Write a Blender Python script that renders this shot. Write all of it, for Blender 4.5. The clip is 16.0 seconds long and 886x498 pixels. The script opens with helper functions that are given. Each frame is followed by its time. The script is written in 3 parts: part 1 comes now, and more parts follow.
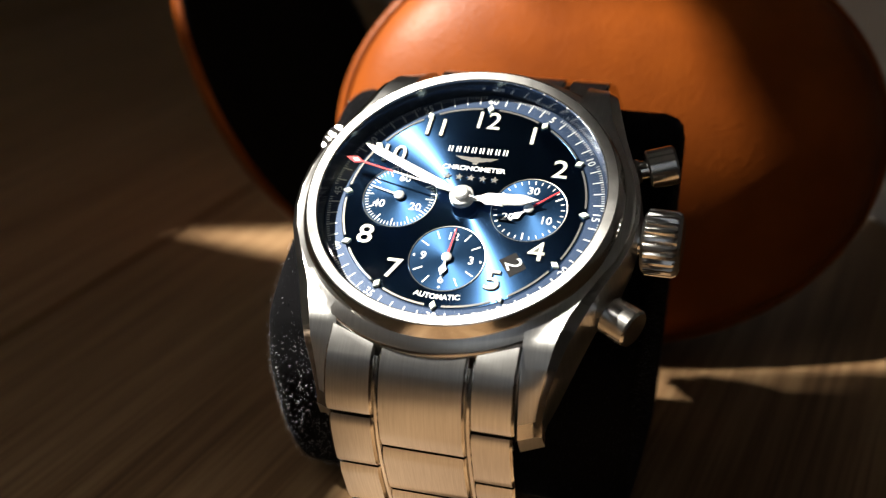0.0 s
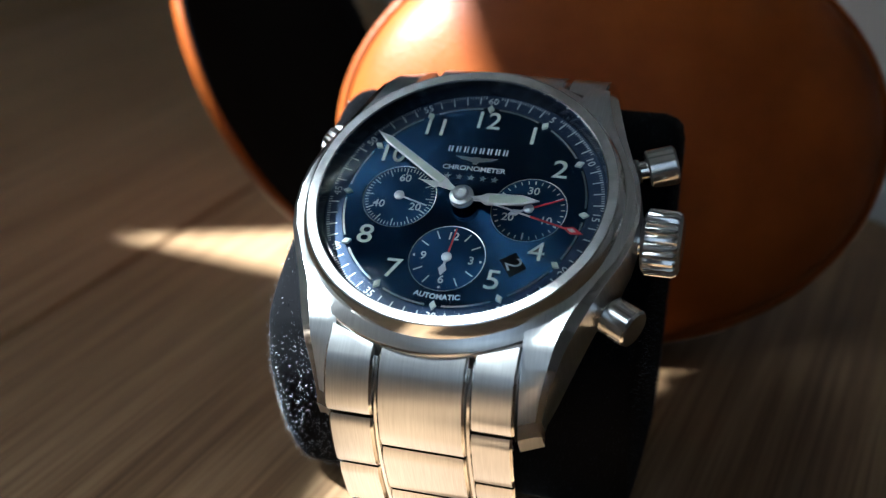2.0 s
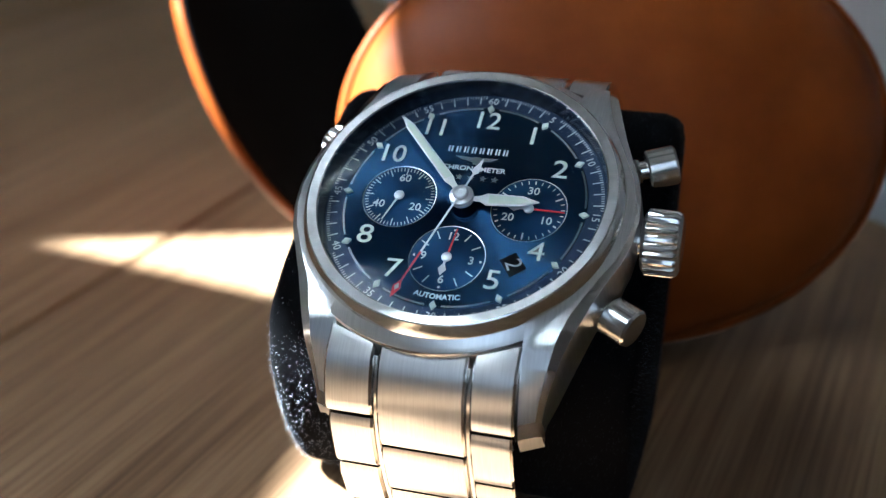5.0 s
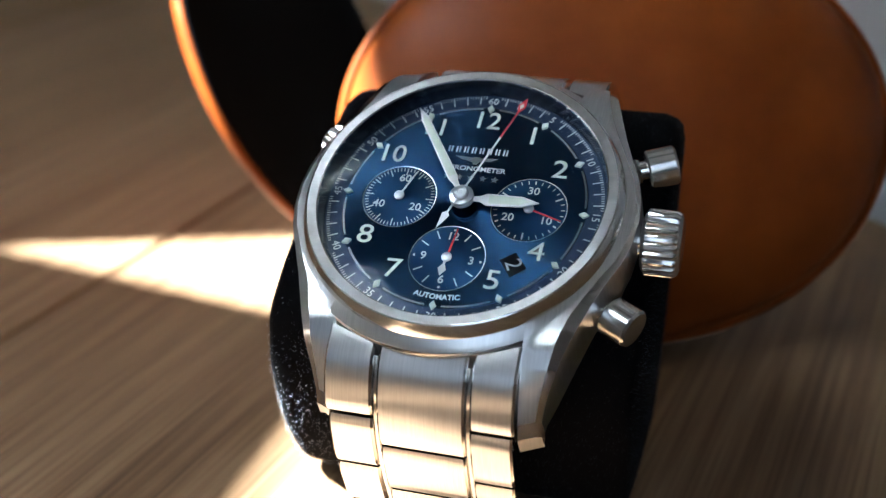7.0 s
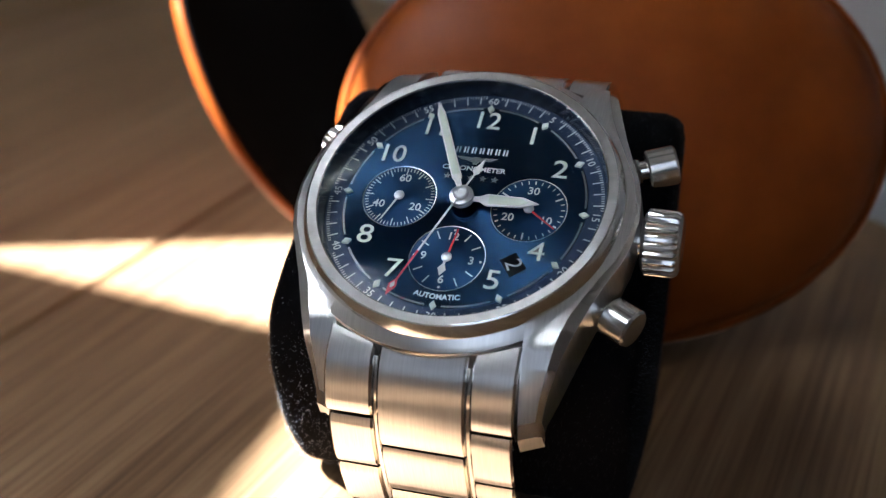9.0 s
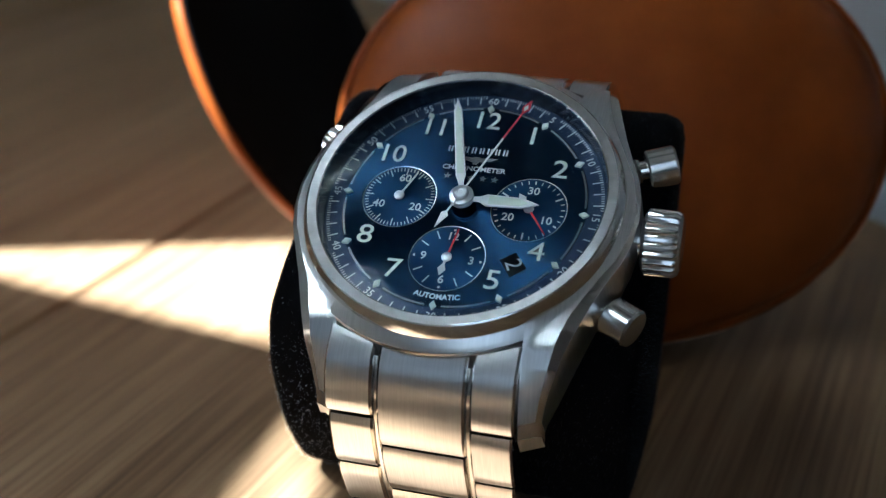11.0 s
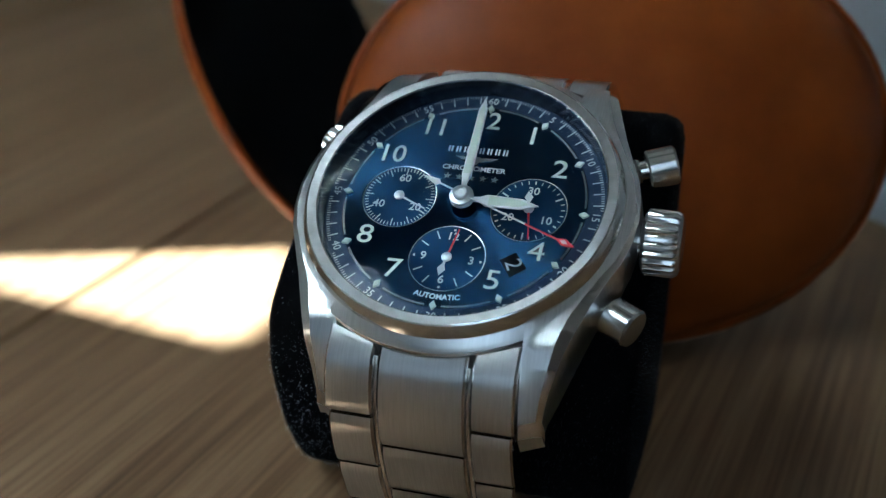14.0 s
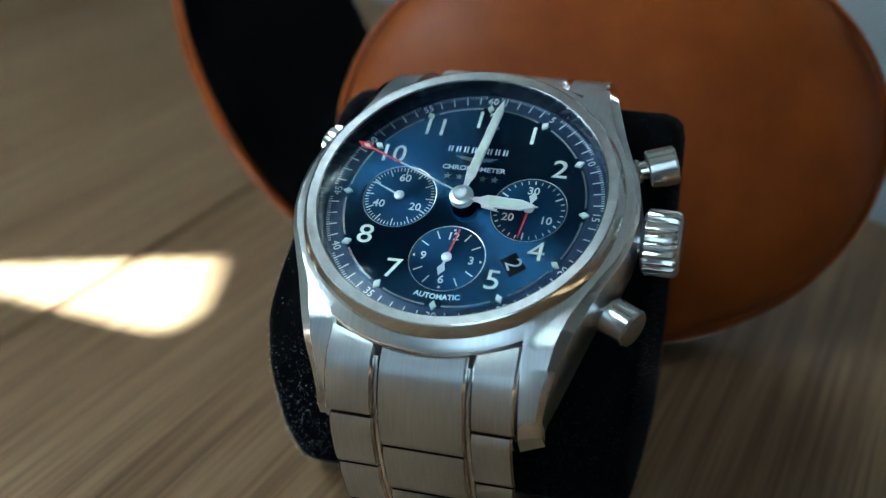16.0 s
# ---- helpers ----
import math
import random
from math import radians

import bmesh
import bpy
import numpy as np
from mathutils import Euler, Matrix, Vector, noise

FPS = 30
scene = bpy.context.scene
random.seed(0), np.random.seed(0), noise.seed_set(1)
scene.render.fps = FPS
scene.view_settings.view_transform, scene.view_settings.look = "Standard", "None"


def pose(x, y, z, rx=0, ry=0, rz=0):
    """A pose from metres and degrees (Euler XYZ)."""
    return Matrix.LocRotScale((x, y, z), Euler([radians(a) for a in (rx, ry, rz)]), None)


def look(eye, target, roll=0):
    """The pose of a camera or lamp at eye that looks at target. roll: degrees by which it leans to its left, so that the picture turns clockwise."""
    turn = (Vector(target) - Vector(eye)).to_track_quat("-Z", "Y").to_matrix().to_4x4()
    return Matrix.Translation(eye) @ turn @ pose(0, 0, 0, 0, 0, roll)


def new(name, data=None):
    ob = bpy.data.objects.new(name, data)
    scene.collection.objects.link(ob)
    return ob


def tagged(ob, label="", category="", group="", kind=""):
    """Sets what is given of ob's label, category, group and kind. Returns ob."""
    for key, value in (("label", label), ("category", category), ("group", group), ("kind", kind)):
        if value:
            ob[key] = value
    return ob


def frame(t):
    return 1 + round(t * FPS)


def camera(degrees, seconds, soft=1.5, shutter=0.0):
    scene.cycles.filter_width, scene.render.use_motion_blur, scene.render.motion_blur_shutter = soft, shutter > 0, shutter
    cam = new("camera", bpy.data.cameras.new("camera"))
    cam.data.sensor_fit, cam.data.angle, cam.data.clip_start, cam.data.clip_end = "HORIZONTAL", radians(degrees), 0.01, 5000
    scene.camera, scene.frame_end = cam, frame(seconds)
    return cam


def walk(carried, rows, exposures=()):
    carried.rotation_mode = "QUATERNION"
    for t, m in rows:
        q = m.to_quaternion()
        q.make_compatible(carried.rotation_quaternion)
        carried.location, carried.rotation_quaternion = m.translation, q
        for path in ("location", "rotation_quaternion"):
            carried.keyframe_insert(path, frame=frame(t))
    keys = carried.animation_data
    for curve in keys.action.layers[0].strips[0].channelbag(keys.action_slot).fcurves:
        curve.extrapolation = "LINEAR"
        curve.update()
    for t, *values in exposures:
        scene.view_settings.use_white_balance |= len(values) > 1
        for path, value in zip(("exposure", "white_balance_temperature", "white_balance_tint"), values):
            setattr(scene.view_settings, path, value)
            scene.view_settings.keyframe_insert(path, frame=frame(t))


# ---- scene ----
# A wristwatch on a velvet cushion before an opened leather case, on a wooden table by a window; time-lapse, still camera.
cam = camera(36.74, 16.0, soft=1.25)
EYE = pose(0, 0, 0.098, 90 - 22.04, 0, 0)
EXPOSURES = [(0.0, 1.8, 7100, 8), (1.5, 2.85, 5600, -1), (3.5, 3.9, 5150, 0), (7.0, 4.25, 5550, 4), (8.5, 4.1, 5450, 2), (9.0, 4.05, 5900, 10), (11.5, 3.75, 5200, -2), (12.5, 3.85, 5700, 6), (14.5, 4.0, 5100, -9), (16.0, 4.45, 5000, -13)]
walk(cam, [(0.0, EYE), (16.0, EYE)], EXPOSURES)
cam.data.dof.use_dof, cam.data.dof.focus_distance, cam.data.dof.aperture_fstop = True, 0.157, 18.0

# ---- light ----
SUN = Vector((-0.6, 0.02, 0.79)).normalized()
world = bpy.data.worlds.new("sky")
scene.world = world
world.use_nodes = True
wn = world.node_tree
sky = wn.nodes.new("ShaderNodeTexSky")
sky.sky_type, sky.sun_disc = "NISHITA", False
sky.sun_elevation = math.asin(SUN.z)
sky.sun_rotation = math.atan2(SUN.x, SUN.y)
sky.dust_density = 4.0
haze = wn.nodes.new("ShaderNodeHueSaturation")
haze.inputs["Saturation"].default_value = 0.45
wn.links.new(sky.outputs[0], haze.inputs["Color"])
wn.links.new(haze.outputs[0], wn.nodes["Background"].inputs[0])
wn.nodes["Background"].inputs[1].default_value = 0.032
sun_data = bpy.data.lights.new("sun", "SUN")
sun_data.energy, sun_data.angle, sun_data.color = 5.0, radians(0.7), (1.0, 0.97, 0.93)
sun = new("sun", sun_data)
sun.matrix_world = look(SUN * 3, (0, 0, 0))


# ---- materials ----
def material(name, colour, rough=0.5, metal=0.0, **more):
    m = bpy.data.materials.new(name)
    m.use_nodes = True
    b = m.node_tree.nodes["Principled BSDF"]
    b.inputs["Base Color"].default_value = (*colour, 1)
    b.inputs["Roughness"].default_value = rough
    b.inputs["Metallic"].default_value = metal
    for key, value in more.items():
        b.inputs[key.replace("_", " ")].default_value = value
    return m


def node(m, kind, **values):
    n = m.node_tree.nodes.new(kind)
    for key, value in values.items():
        n.inputs[key.replace("_", " ")].default_value = value
    return n


def link(m, a, b):
    m.node_tree.links.new(a, b)


def shader(m):
    return m.node_tree.nodes["Principled BSDF"]


def coords(m, scale, turn=(0, 0, 0)):
    tc = node(m, "ShaderNodeTexCoord")
    mp = node(m, "ShaderNodeMapping", Scale=scale, Rotation=turn)
    link(m, tc.outputs["Object"], mp.inputs["Vector"])
    return mp.outputs[0]


def ramp(m, fac, stops):
    r = node(m, "ShaderNodeValToRGB")
    el = r.color_ramp.elements
    while len(el) < len(stops):
        el.new(0.5)
    for e, (at, c) in zip(el, stops):
        e.position, e.color = at, (*c, 1)
    link(m, fac, r.inputs[0])
    return r.outputs[0]


def bump(m, height, strength, distance):
    b = node(m, "ShaderNodeBump", Strength=strength, Distance=distance)
    link(m, height, b.inputs["Height"])
    link(m, b.outputs[0], shader(m).inputs["Normal"])


def noise_of(m, vector, scale=1.0, detail=4.0, rough=0.5):
    n = node(m, "ShaderNodeTexNoise", Scale=scale, Detail=detail, Roughness=rough)
    link(m, vector, n.inputs["Vector"])
    return n.outputs[0]


def vary_rough(m, fac, low, high):
    r = node(m, "ShaderNodeMapRange", To_Min=low, To_Max=high)
    link(m, fac, r.inputs[0])
    link(m, r.outputs[0], shader(m).inputs["Roughness"])


def brushed(name, scale, axis="X", turn=0.25, aniso=0.75, colour=(0.6, 0.59, 0.57), rough=(0.2, 0.36)):
    m = material(name, colour, 0.3, 1.0, Anisotropic=aniso, Anisotropic_Rotation=turn)
    t = node(m, "ShaderNodeTangent")
    t.direction_type, t.axis = "RADIAL", axis
    link(m, t.outputs[0], shader(m).inputs["Tangent"])
    n = noise_of(m, coords(m, scale), 1.0, 3.0)
    stain = noise_of(m, coords(m, (160, 160, 160)), 1.0, 4.0)
    mix = node(m, "ShaderNodeMix")
    mix.inputs[0].default_value = 0.35
    link(m, n, mix.inputs[2])
    link(m, stain, mix.inputs[3])
    vary_rough(m, mix.outputs[0], *rough)
    link(m, ramp(m, n, [(0.3, tuple(c * 0.82 for c in colour)), (0.7, colour)]), shader(m).inputs["Base Color"])
    bump(m, n, 0.09, 0.00002)
    return m


STEEL_Y = brushed("brushed_steel", (9000, 250, 250), aniso=0.5, colour=(0.66, 0.66, 0.655), rough=(0.24, 0.36))
STEEL_X = brushed("brushed_link_steel", (9000, 250, 250), aniso=0.6, colour=(0.64, 0.635, 0.625), rough=(0.24, 0.36))
STEEL_BEZEL = brushed("satin_steel", (700, 700, 700), "Z", 0.0, 0.55, (0.66, 0.655, 0.645), (0.28, 0.38))
POLISHED = material("polished_steel", (0.66, 0.645, 0.62), 0.07, 1.0)
vary_rough(POLISHED, noise_of(POLISHED, coords(POLISHED, (900, 900, 900)), 1.0, 4.0), 0.08, 0.2)
KNURLED = material("knurled_steel", (0.62, 0.61, 0.59), 0.2, 1.0)
vary_rough(KNURLED, noise_of(KNURLED, coords(KNURLED, (2000, 2000, 2000)), 1.0, 2.0), 0.17, 0.26)
SATIN = material("bright_satin_steel", (0.68, 0.68, 0.67), 0.4, 0.7)
BRIGHT = material("bright_print", (0.64, 0.66, 0.66), 0.35, 0.3)
SILVER = material("silver_line", (0.66, 0.65, 0.62), 0.22, 1.0)
LUME = material("lume", (0.56, 0.61, 0.51), 0.55)
RED = material("red_lacquer", (0.55, 0.02, 0.03), 0.35)
BLACK = material("black_disc", (0.005, 0.005, 0.006), 0.5, Specular_IOR_Level=0.1)
DARK = material("dark_gap", (0.02, 0.02, 0.022), 0.6, 0.6)


def sunray(name, colour, rough, aniso):
    m = material(name, colour, rough, 1.0, Anisotropic=aniso)
    t = node(m, "ShaderNodeTangent")
    t.direction_type, t.axis = "RADIAL", "Z"
    link(m, t.outputs[0], shader(m).inputs["Tangent"])
    tc = node(m, "ShaderNodeTexCoord")
    g = node(m, "ShaderNodeTexGradient")
    g.gradient_type = "RADIAL"
    link(m, tc.outputs["Object"], g.inputs[0])
    mul = node(m, "ShaderNodeMath")
    mul.operation = "MULTIPLY"
    mul.inputs[1].default_value = 400
    link(m, g.outputs["Fac"], mul.inputs[0])
    comb = node(m, "ShaderNodeCombineXYZ")
    link(m, mul.outputs[0], comb.inputs[0])
    n = noise_of(m, comb.outputs[0], 1.0, 3.0)
    vary_rough(m, n, rough * 0.94, rough * 1.06)
    return m


DIAL = sunray("blue_sunray_dial", (0.022, 0.06, 0.136), 0.21, 1.0)
SUBDIAL = sunray("blue_subdial", (0.018, 0.05, 0.112), 0.34, 0.6)
REHAUT = material("dark_blue_flange", (0.07, 0.09, 0.12), 0.16, 0.9)
TRACK = material("navy_minute_track", (0.012, 0.03, 0.07), 0.4, 0.5)

VELVET = material("black_velvet", (0.003, 0.003, 0.0035), 0.95, 0.0, Sheen_Weight=0.01, Sheen_Roughness=0.5)
shader(VELVET).inputs["Specular IOR Level"].default_value = 0.02
bump(VELVET, noise_of(VELVET, coords(VELVET, (6000, 6000, 6000)), 1.0, 2.0), 0.3, 0.0001)

LEATHER = material("orange_leather", (0.42, 0.115, 0.025), 0.42)
shader(LEATHER).inputs["Specular IOR Level"].default_value = 0.12
lv = coords(LEATHER, (1, 1, 1))
link(LEATHER, ramp(LEATHER, noise_of(LEATHER, lv, 60.0, 6.0, 0.6), [(0.3, (0.15, 0.032, 0.0045)), (0.7, (0.23, 0.053, 0.007))]), shader(LEATHER).inputs["Base Color"])
vor = node(LEATHER, "ShaderNodeTexVoronoi", Scale=1800.0)
link(LEATHER, lv, vor.inputs["Vector"])
bump(LEATHER, vor.outputs["Distance"], 0.25, 0.0002)
vary_rough(LEATHER, noise_of(LEATHER, lv, 150.0, 4.0), 0.36, 0.52)

WOOD = material("oak_laminate", (0.3, 0.2, 0.12), 0.45)
shader(WOOD).inputs["Specular IOR Level"].default_value = 0.2
fine = noise_of(WOOD, coords(WOOD, (1300, 20, 60)), 1.0, 5.0, 0.6)
mid = noise_of(WOOD, coords(WOOD, (380, 9, 20)), 1.0, 5.0, 0.6)
wide = noise_of(WOOD, coords(WOOD, (50, 2.5, 10)), 1.0, 4.0, 0.6)


def blend(a, b, amount):
    m = node(WOOD, "ShaderNodeMix")
    m.inputs[0].default_value = amount
    link(WOOD, a, m.inputs[2])
    link(WOOD, b, m.inputs[3])
    return m.outputs[0]


grain = blend(blend(fine, mid, 0.55), wide, 0.25)
link(WOOD, ramp(WOOD, grain, [(0.34, (0.042, 0.021, 0.0095)), (0.44, (0.118, 0.066, 0.032)), (0.53, (0.182, 0.11, 0.056)), (0.66, (0.27, 0.18, 0.1))]), shader(WOOD).inputs["Base Color"])
bump(WOOD, fine, 0.3, 0.0002)
vary_rough(WOOD, mid, 0.4, 0.6)

PLASTER = material("grey_painted_plaster", (0.45, 0.445, 0.435), 0.8)
bump(PLASTER, noise_of(PLASTER, coords(PLASTER, (90, 90, 90)), 1.0, 5.0), 0.2, 0.001)
DARK_BOARD = material("painted_board", (0.8, 0.79, 0.77), 0.7)
bump(DARK_BOARD, noise_of(DARK_BOARD, coords(DARK_BOARD, (60, 4, 10)), 1.0, 5.0), 0.3, 0.001)
GREY_PLASTER = material("grey_plaster", (0.15, 0.15, 0.165), 0.8)
bump(GREY_PLASTER, noise_of(GREY_PLASTER, coords(GREY_PLASTER, (90, 90, 90)), 1.0, 5.0), 0.2, 0.001)
PALE_PLASTER = material("pale_plaster", (0.22, 0.22, 0.225), 0.8)
bump(PALE_PLASTER, noise_of(PALE_PLASTER, coords(PALE_PLASTER, (90, 90, 90)), 1.0, 5.0), 0.2, 0.001)
WHITE_PLASTER = material("white_plaster", (0.76, 0.755, 0.74), 0.8)
bump(WHITE_PLASTER, noise_of(WHITE_PLASTER, coords(WHITE_PLASTER, (90, 90, 90)), 1.0, 5.0), 0.2, 0.001)
BOUNCE_GROUND = material("pale_bounce_ground", (0.42, 0.41, 0.39), 0.85)
bump(BOUNCE_GROUND, noise_of(BOUNCE_GROUND, coords(BOUNCE_GROUND, (8, 8, 8)), 1.0, 6.0), 0.3, 0.01)
# For the unseen panels added to block or diffuse the sun.
BLOCKER = material("grey_blocker", (0.2, 0.21, 0.22), 0.9)
bump(BLOCKER, noise_of(BLOCKER, coords(BLOCKER, (700, 700, 700)), 1.0, 2.0), 0.4, 0.0005)
DIFFUSER = material("sheer_diffuser", (0.5, 0.5, 0.5), 0.9)
thin = node(DIFFUSER, "ShaderNodeBsdfTranslucent")
thin.inputs[0].default_value = (0.88, 0.9, 0.92, 1)
weave = node(DIFFUSER, "ShaderNodeMixShader")
weave.inputs[0].default_value = 0.93
link(DIFFUSER, shader(DIFFUSER).outputs[0], weave.inputs[1])
link(DIFFUSER, thin.outputs[0], weave.inputs[2])
link(DIFFUSER, weave.outputs[0], DIFFUSER.node_tree.nodes["Material Output"].inputs[0])

CRYSTAL = bpy.data.materials.new("sapphire_crystal")
CRYSTAL.use_nodes = True
ct = CRYSTAL.node_tree
ct.nodes.remove(ct.nodes["Principled BSDF"])
mixc = ct.nodes.new("ShaderNodeMixShader")
clear = ct.nodes.new("ShaderNodeBsdfTransparent")
gloss = ct.nodes.new("ShaderNodeBsdfGlossy")
gloss.inputs["Roughness"].default_value = 0.02
fres = ct.nodes.new("ShaderNodeFresnel")
fres.inputs["IOR"].default_value = 1.19
ct.links.new(fres.outputs[0], mixc.inputs[0])
ct.links.new(clear.outputs[0], mixc.inputs[1])
ct.links.new(gloss.outputs[0], mixc.inputs[2])
ct.links.new(mixc.outputs[0], ct.nodes["Material Output"].inputs[0])


# ---- mesh helpers: bmeshes are made in millimetres ----
def finish(bm, name, mats, smooth=35):
    bmesh.ops.recalc_face_normals(bm, faces=bm.faces)
    for v in bm.verts:
        v.co *= 0.001
    for f in bm.faces:
        f.smooth = True
    for e in bm.edges:
        e.smooth = len(e.link_faces) == 2 and e.calc_face_angle(0) < radians(smooth)
    me = bpy.data.meshes.new(name)
    bm.to_mesh(me)
    bm.free()
    for m in mats if isinstance(mats, (list, tuple)) else [mats]:
        me.materials.append(m)
    return me


def part(name, bm, mats, parent, label="", at=None, smooth=35):
    ob = new(name, finish(bm, name, mats, smooth))
    ob.parent = parent
    if at is not None:
        ob.matrix_basis = at
    return tagged(ob, label)


def mm(x, y, z=0.0, rx=0, ry=0, rz=0):
    return pose(x * 0.001, y * 0.001, z * 0.001, rx, ry, rz)


def lathe(profile, n=96, bm=None, closed=True, mat_of=None):
    """Rings about z from (radius, height) pairs; closed joins the last ring to the first."""
    bm = bm or bmesh.new()
    rings = []
    for r, z in profile:
        if r < 1e-6:
            rings.append([bm.verts.new((0, 0, z))])
        else:
            rings.append([bm.verts.new((r * math.cos(2 * math.pi * i / n), r * math.sin(2 * math.pi * i / n), z)) for i in range(n)])
    pairs = list(zip(rings, rings[1:])) + ([(rings[-1], rings[0])] if closed else [])
    for k, (a, b) in enumerate(pairs):
        for i in range(n):
            j = (i + 1) % n
            vs = [a[i % len(a)], a[j % len(a)], b[j % len(b)], b[i % len(b)]]
            vs = list(dict.fromkeys(vs))
            if len(vs) > 2:
                f = bm.faces.new(vs)
                if mat_of:
                    f.material_index = mat_of(k)
    return bm


def prism(outline, z0, z1, bevel=0.0, bm=None, steps=2):
    own = bmesh.new()
    lo = [own.verts.new((x, y, z0)) for x, y in outline]
    hi = [own.verts.new((x, y, z1)) for x, y in outline]
    n = len(outline)
    own.faces.new(lo[::-1])
    top = own.faces.new(hi)
    for i in range(n):
        own.faces.new((lo[i], lo[(i + 1) % n], hi[(i + 1) % n], hi[i]))
    if bevel:
        bmesh.ops.bevel(own, geom=list(top.edges), offset=bevel, segments=steps, affect="EDGES", profile=0.6)
    if bm is None:
        return own
    me = bpy.data.meshes.new("tmp")
    own.to_mesh(me)
    bm.from_mesh(me)
    bpy.data.meshes.remove(me)
    own.free()
    return bm


def rect(x0, x1, y0, y1):
    return [(x0, y0), (x1, y0), (x1, y1), (x0, y1)]


def polar(r, a):
    """Clockwise angle from twelve o'clock, in degrees."""
    return r * math.sin(radians(a)), r * math.cos(radians(a))


def moved(bm, m):
    bm.transform(m)
    return bm


def tick(r0, r1, a, w, cx=0.0, cy=0.0, z0=0.0, z1=0.05, bm=None):
    u, v = polar(1, a)
    pts = [(cx + u * r - v * s * w / 2, cy + v * r + u * s * w / 2) for r, s in ((r0, -1), (r1, -1), (r1, 1), (r0, 1))]
    return prism(pts, z0, z1, bm=bm)


def letters(name, body, size, x, y, z, mats, parent, turn=0.0, depth=0.03, bold=0.0, squeeze=1.0, label="", shear=0.0, arc=0.0):
    cu = bpy.data.curves.new(name, "FONT")
    cu.body, cu.size, cu.align_x, cu.align_y = body, size, "CENTER", "CENTER"
    cu.extrude, cu.offset, cu.resolution_u, cu.shear = depth, bold, 3, shear
    tmp = new("tmp", cu)
    me = bpy.data.meshes.new_from_object(tmp)
    bpy.data.objects.remove(tmp)
    bpy.data.curves.remove(cu)
    bm = bmesh.new()
    bm.from_mesh(me)
    bpy.data.meshes.remove(me)
    for v in bm.verts:
        v.co.x *= squeeze
        if arc:
            a = v.co.x / arc
            v.co.x, v.co.y = (arc - v.co.y) * math.sin(a), -(arc - v.co.y) * math.cos(a) + arc
    return part(name, bm, mats, parent, label, mm(x, y, z, 0, 0, turn))


# ---- table, wall, ground ----
def plank(name, x0, x1, y0, y1, parent):
    bm = prism(rect(x0, x1, y0, y1), -8, 0, 0.5, steps=2)
    return part(name, bm, WOOD, parent)


TURN = pose(-0.0741, 0.2013, 0, 0, 0, -22.3)
table = tagged(new("tabletop"), "brown oak laminate tabletop of long grained planks", "table", kind="structure")
table.matrix_basis = TURN
bed = part("underlay", prism(rect(-380, 700, -500, 1000), -40, -8.5), DARK, table)
for i in range(-2, 5):
    w = 152
    plank("plank", i * w + 0.55, (i + 1) * w - 0.55, -500, 1000, table)



def slab(name, boxes, mat, label, category, at=None):
    """A piece of the room from boxes (x0, x1, y0, y1, z0, z1) in millimetres."""
    bm = bmesh.new()
    for x0, x1, y0, y1, z0, z1 in boxes:
        prism(rect(x0, x1, y0, y1), z0, z1, bm=bm)
    ob = new(name, finish(bm, name, mat))
    if at is not None:
        ob.matrix_basis = at
    return tagged(ob, label, category, kind="structure")


slab("wall_niche", [(0, 8, -60, 420, -40, 500)], PALE_PLASTER, "pale grey plastered wall beside the table", "wall", mm(110, 215, 0, 0, 0, 26))
slab("wall_west", [(-800, -650, -1500, -60, -750, 2200), (-800, -650, 320, 1800, -750, 2200), (-800, -650, -60, 320, -750, 440), (-800, -650, -60, 320, 1250, 2200)], PLASTER, "grey plastered wall with a window opening", "wall")
# The opening in this unseen wall is added to let in front fill.
slab("wall_south", [(-650, -600, -1500, -1400, -750, 2200), (150, 2200, -1500, -1400, -750, 2200), (-600, 150, -1500, -1400, -750, 200), (-600, 150, -1500, -1400, 1400, 2200)], PLASTER, "grey plastered wall", "wall")
# Unseen walls: east white to brighten the steel, north dark to dim table reflections.
slab("wall_east", [(2200, 2300, -1500, 1800, -750, 2200)], WHITE_PLASTER, "white plastered wall", "wall")
slab("wall_north", [(-650, 2200, 1700, 1800, -750, 2200)], GREY_PLASTER, "dark grey plastered wall", "wall")
# Unseen slab added as a reflector: throws sunlight up to the ceiling.
slab("ground", [(-9000, -810, -8000, 8000, -900, -800)], BOUNCE_GROUND, "unseen pale ground added outside to bounce sunlight onto the ceiling", "ground")
slab("ceiling", [(-800, 2300, -1500, 1800, 2200, 2300)], DARK_BOARD, "white painted board ceiling", "ceiling")
slab("floor", [(-800, 2300, -1500, 1800, -800, -750)], WOOD, "wooden floor", "floor")

# ---- the opened case: two round leather halves ----
def disc_pose(x, y, z, az, el):
    n = Vector((math.sin(az) * math.cos(el), math.cos(az) * math.cos(el), math.sin(el)))
    side = Vector((0, 0, 1)).cross(n).normalized()
    up = n.cross(side)
    m = Matrix((side, up, n)).transposed().to_4x4()
    m.translation = Vector((x, y, z)) * 0.001
    return m


def oval(bm, squash):
    """Makes a turned shape oval: lower than wide."""
    for v in bm.verts:
        v.co.y *= squash
    return bm


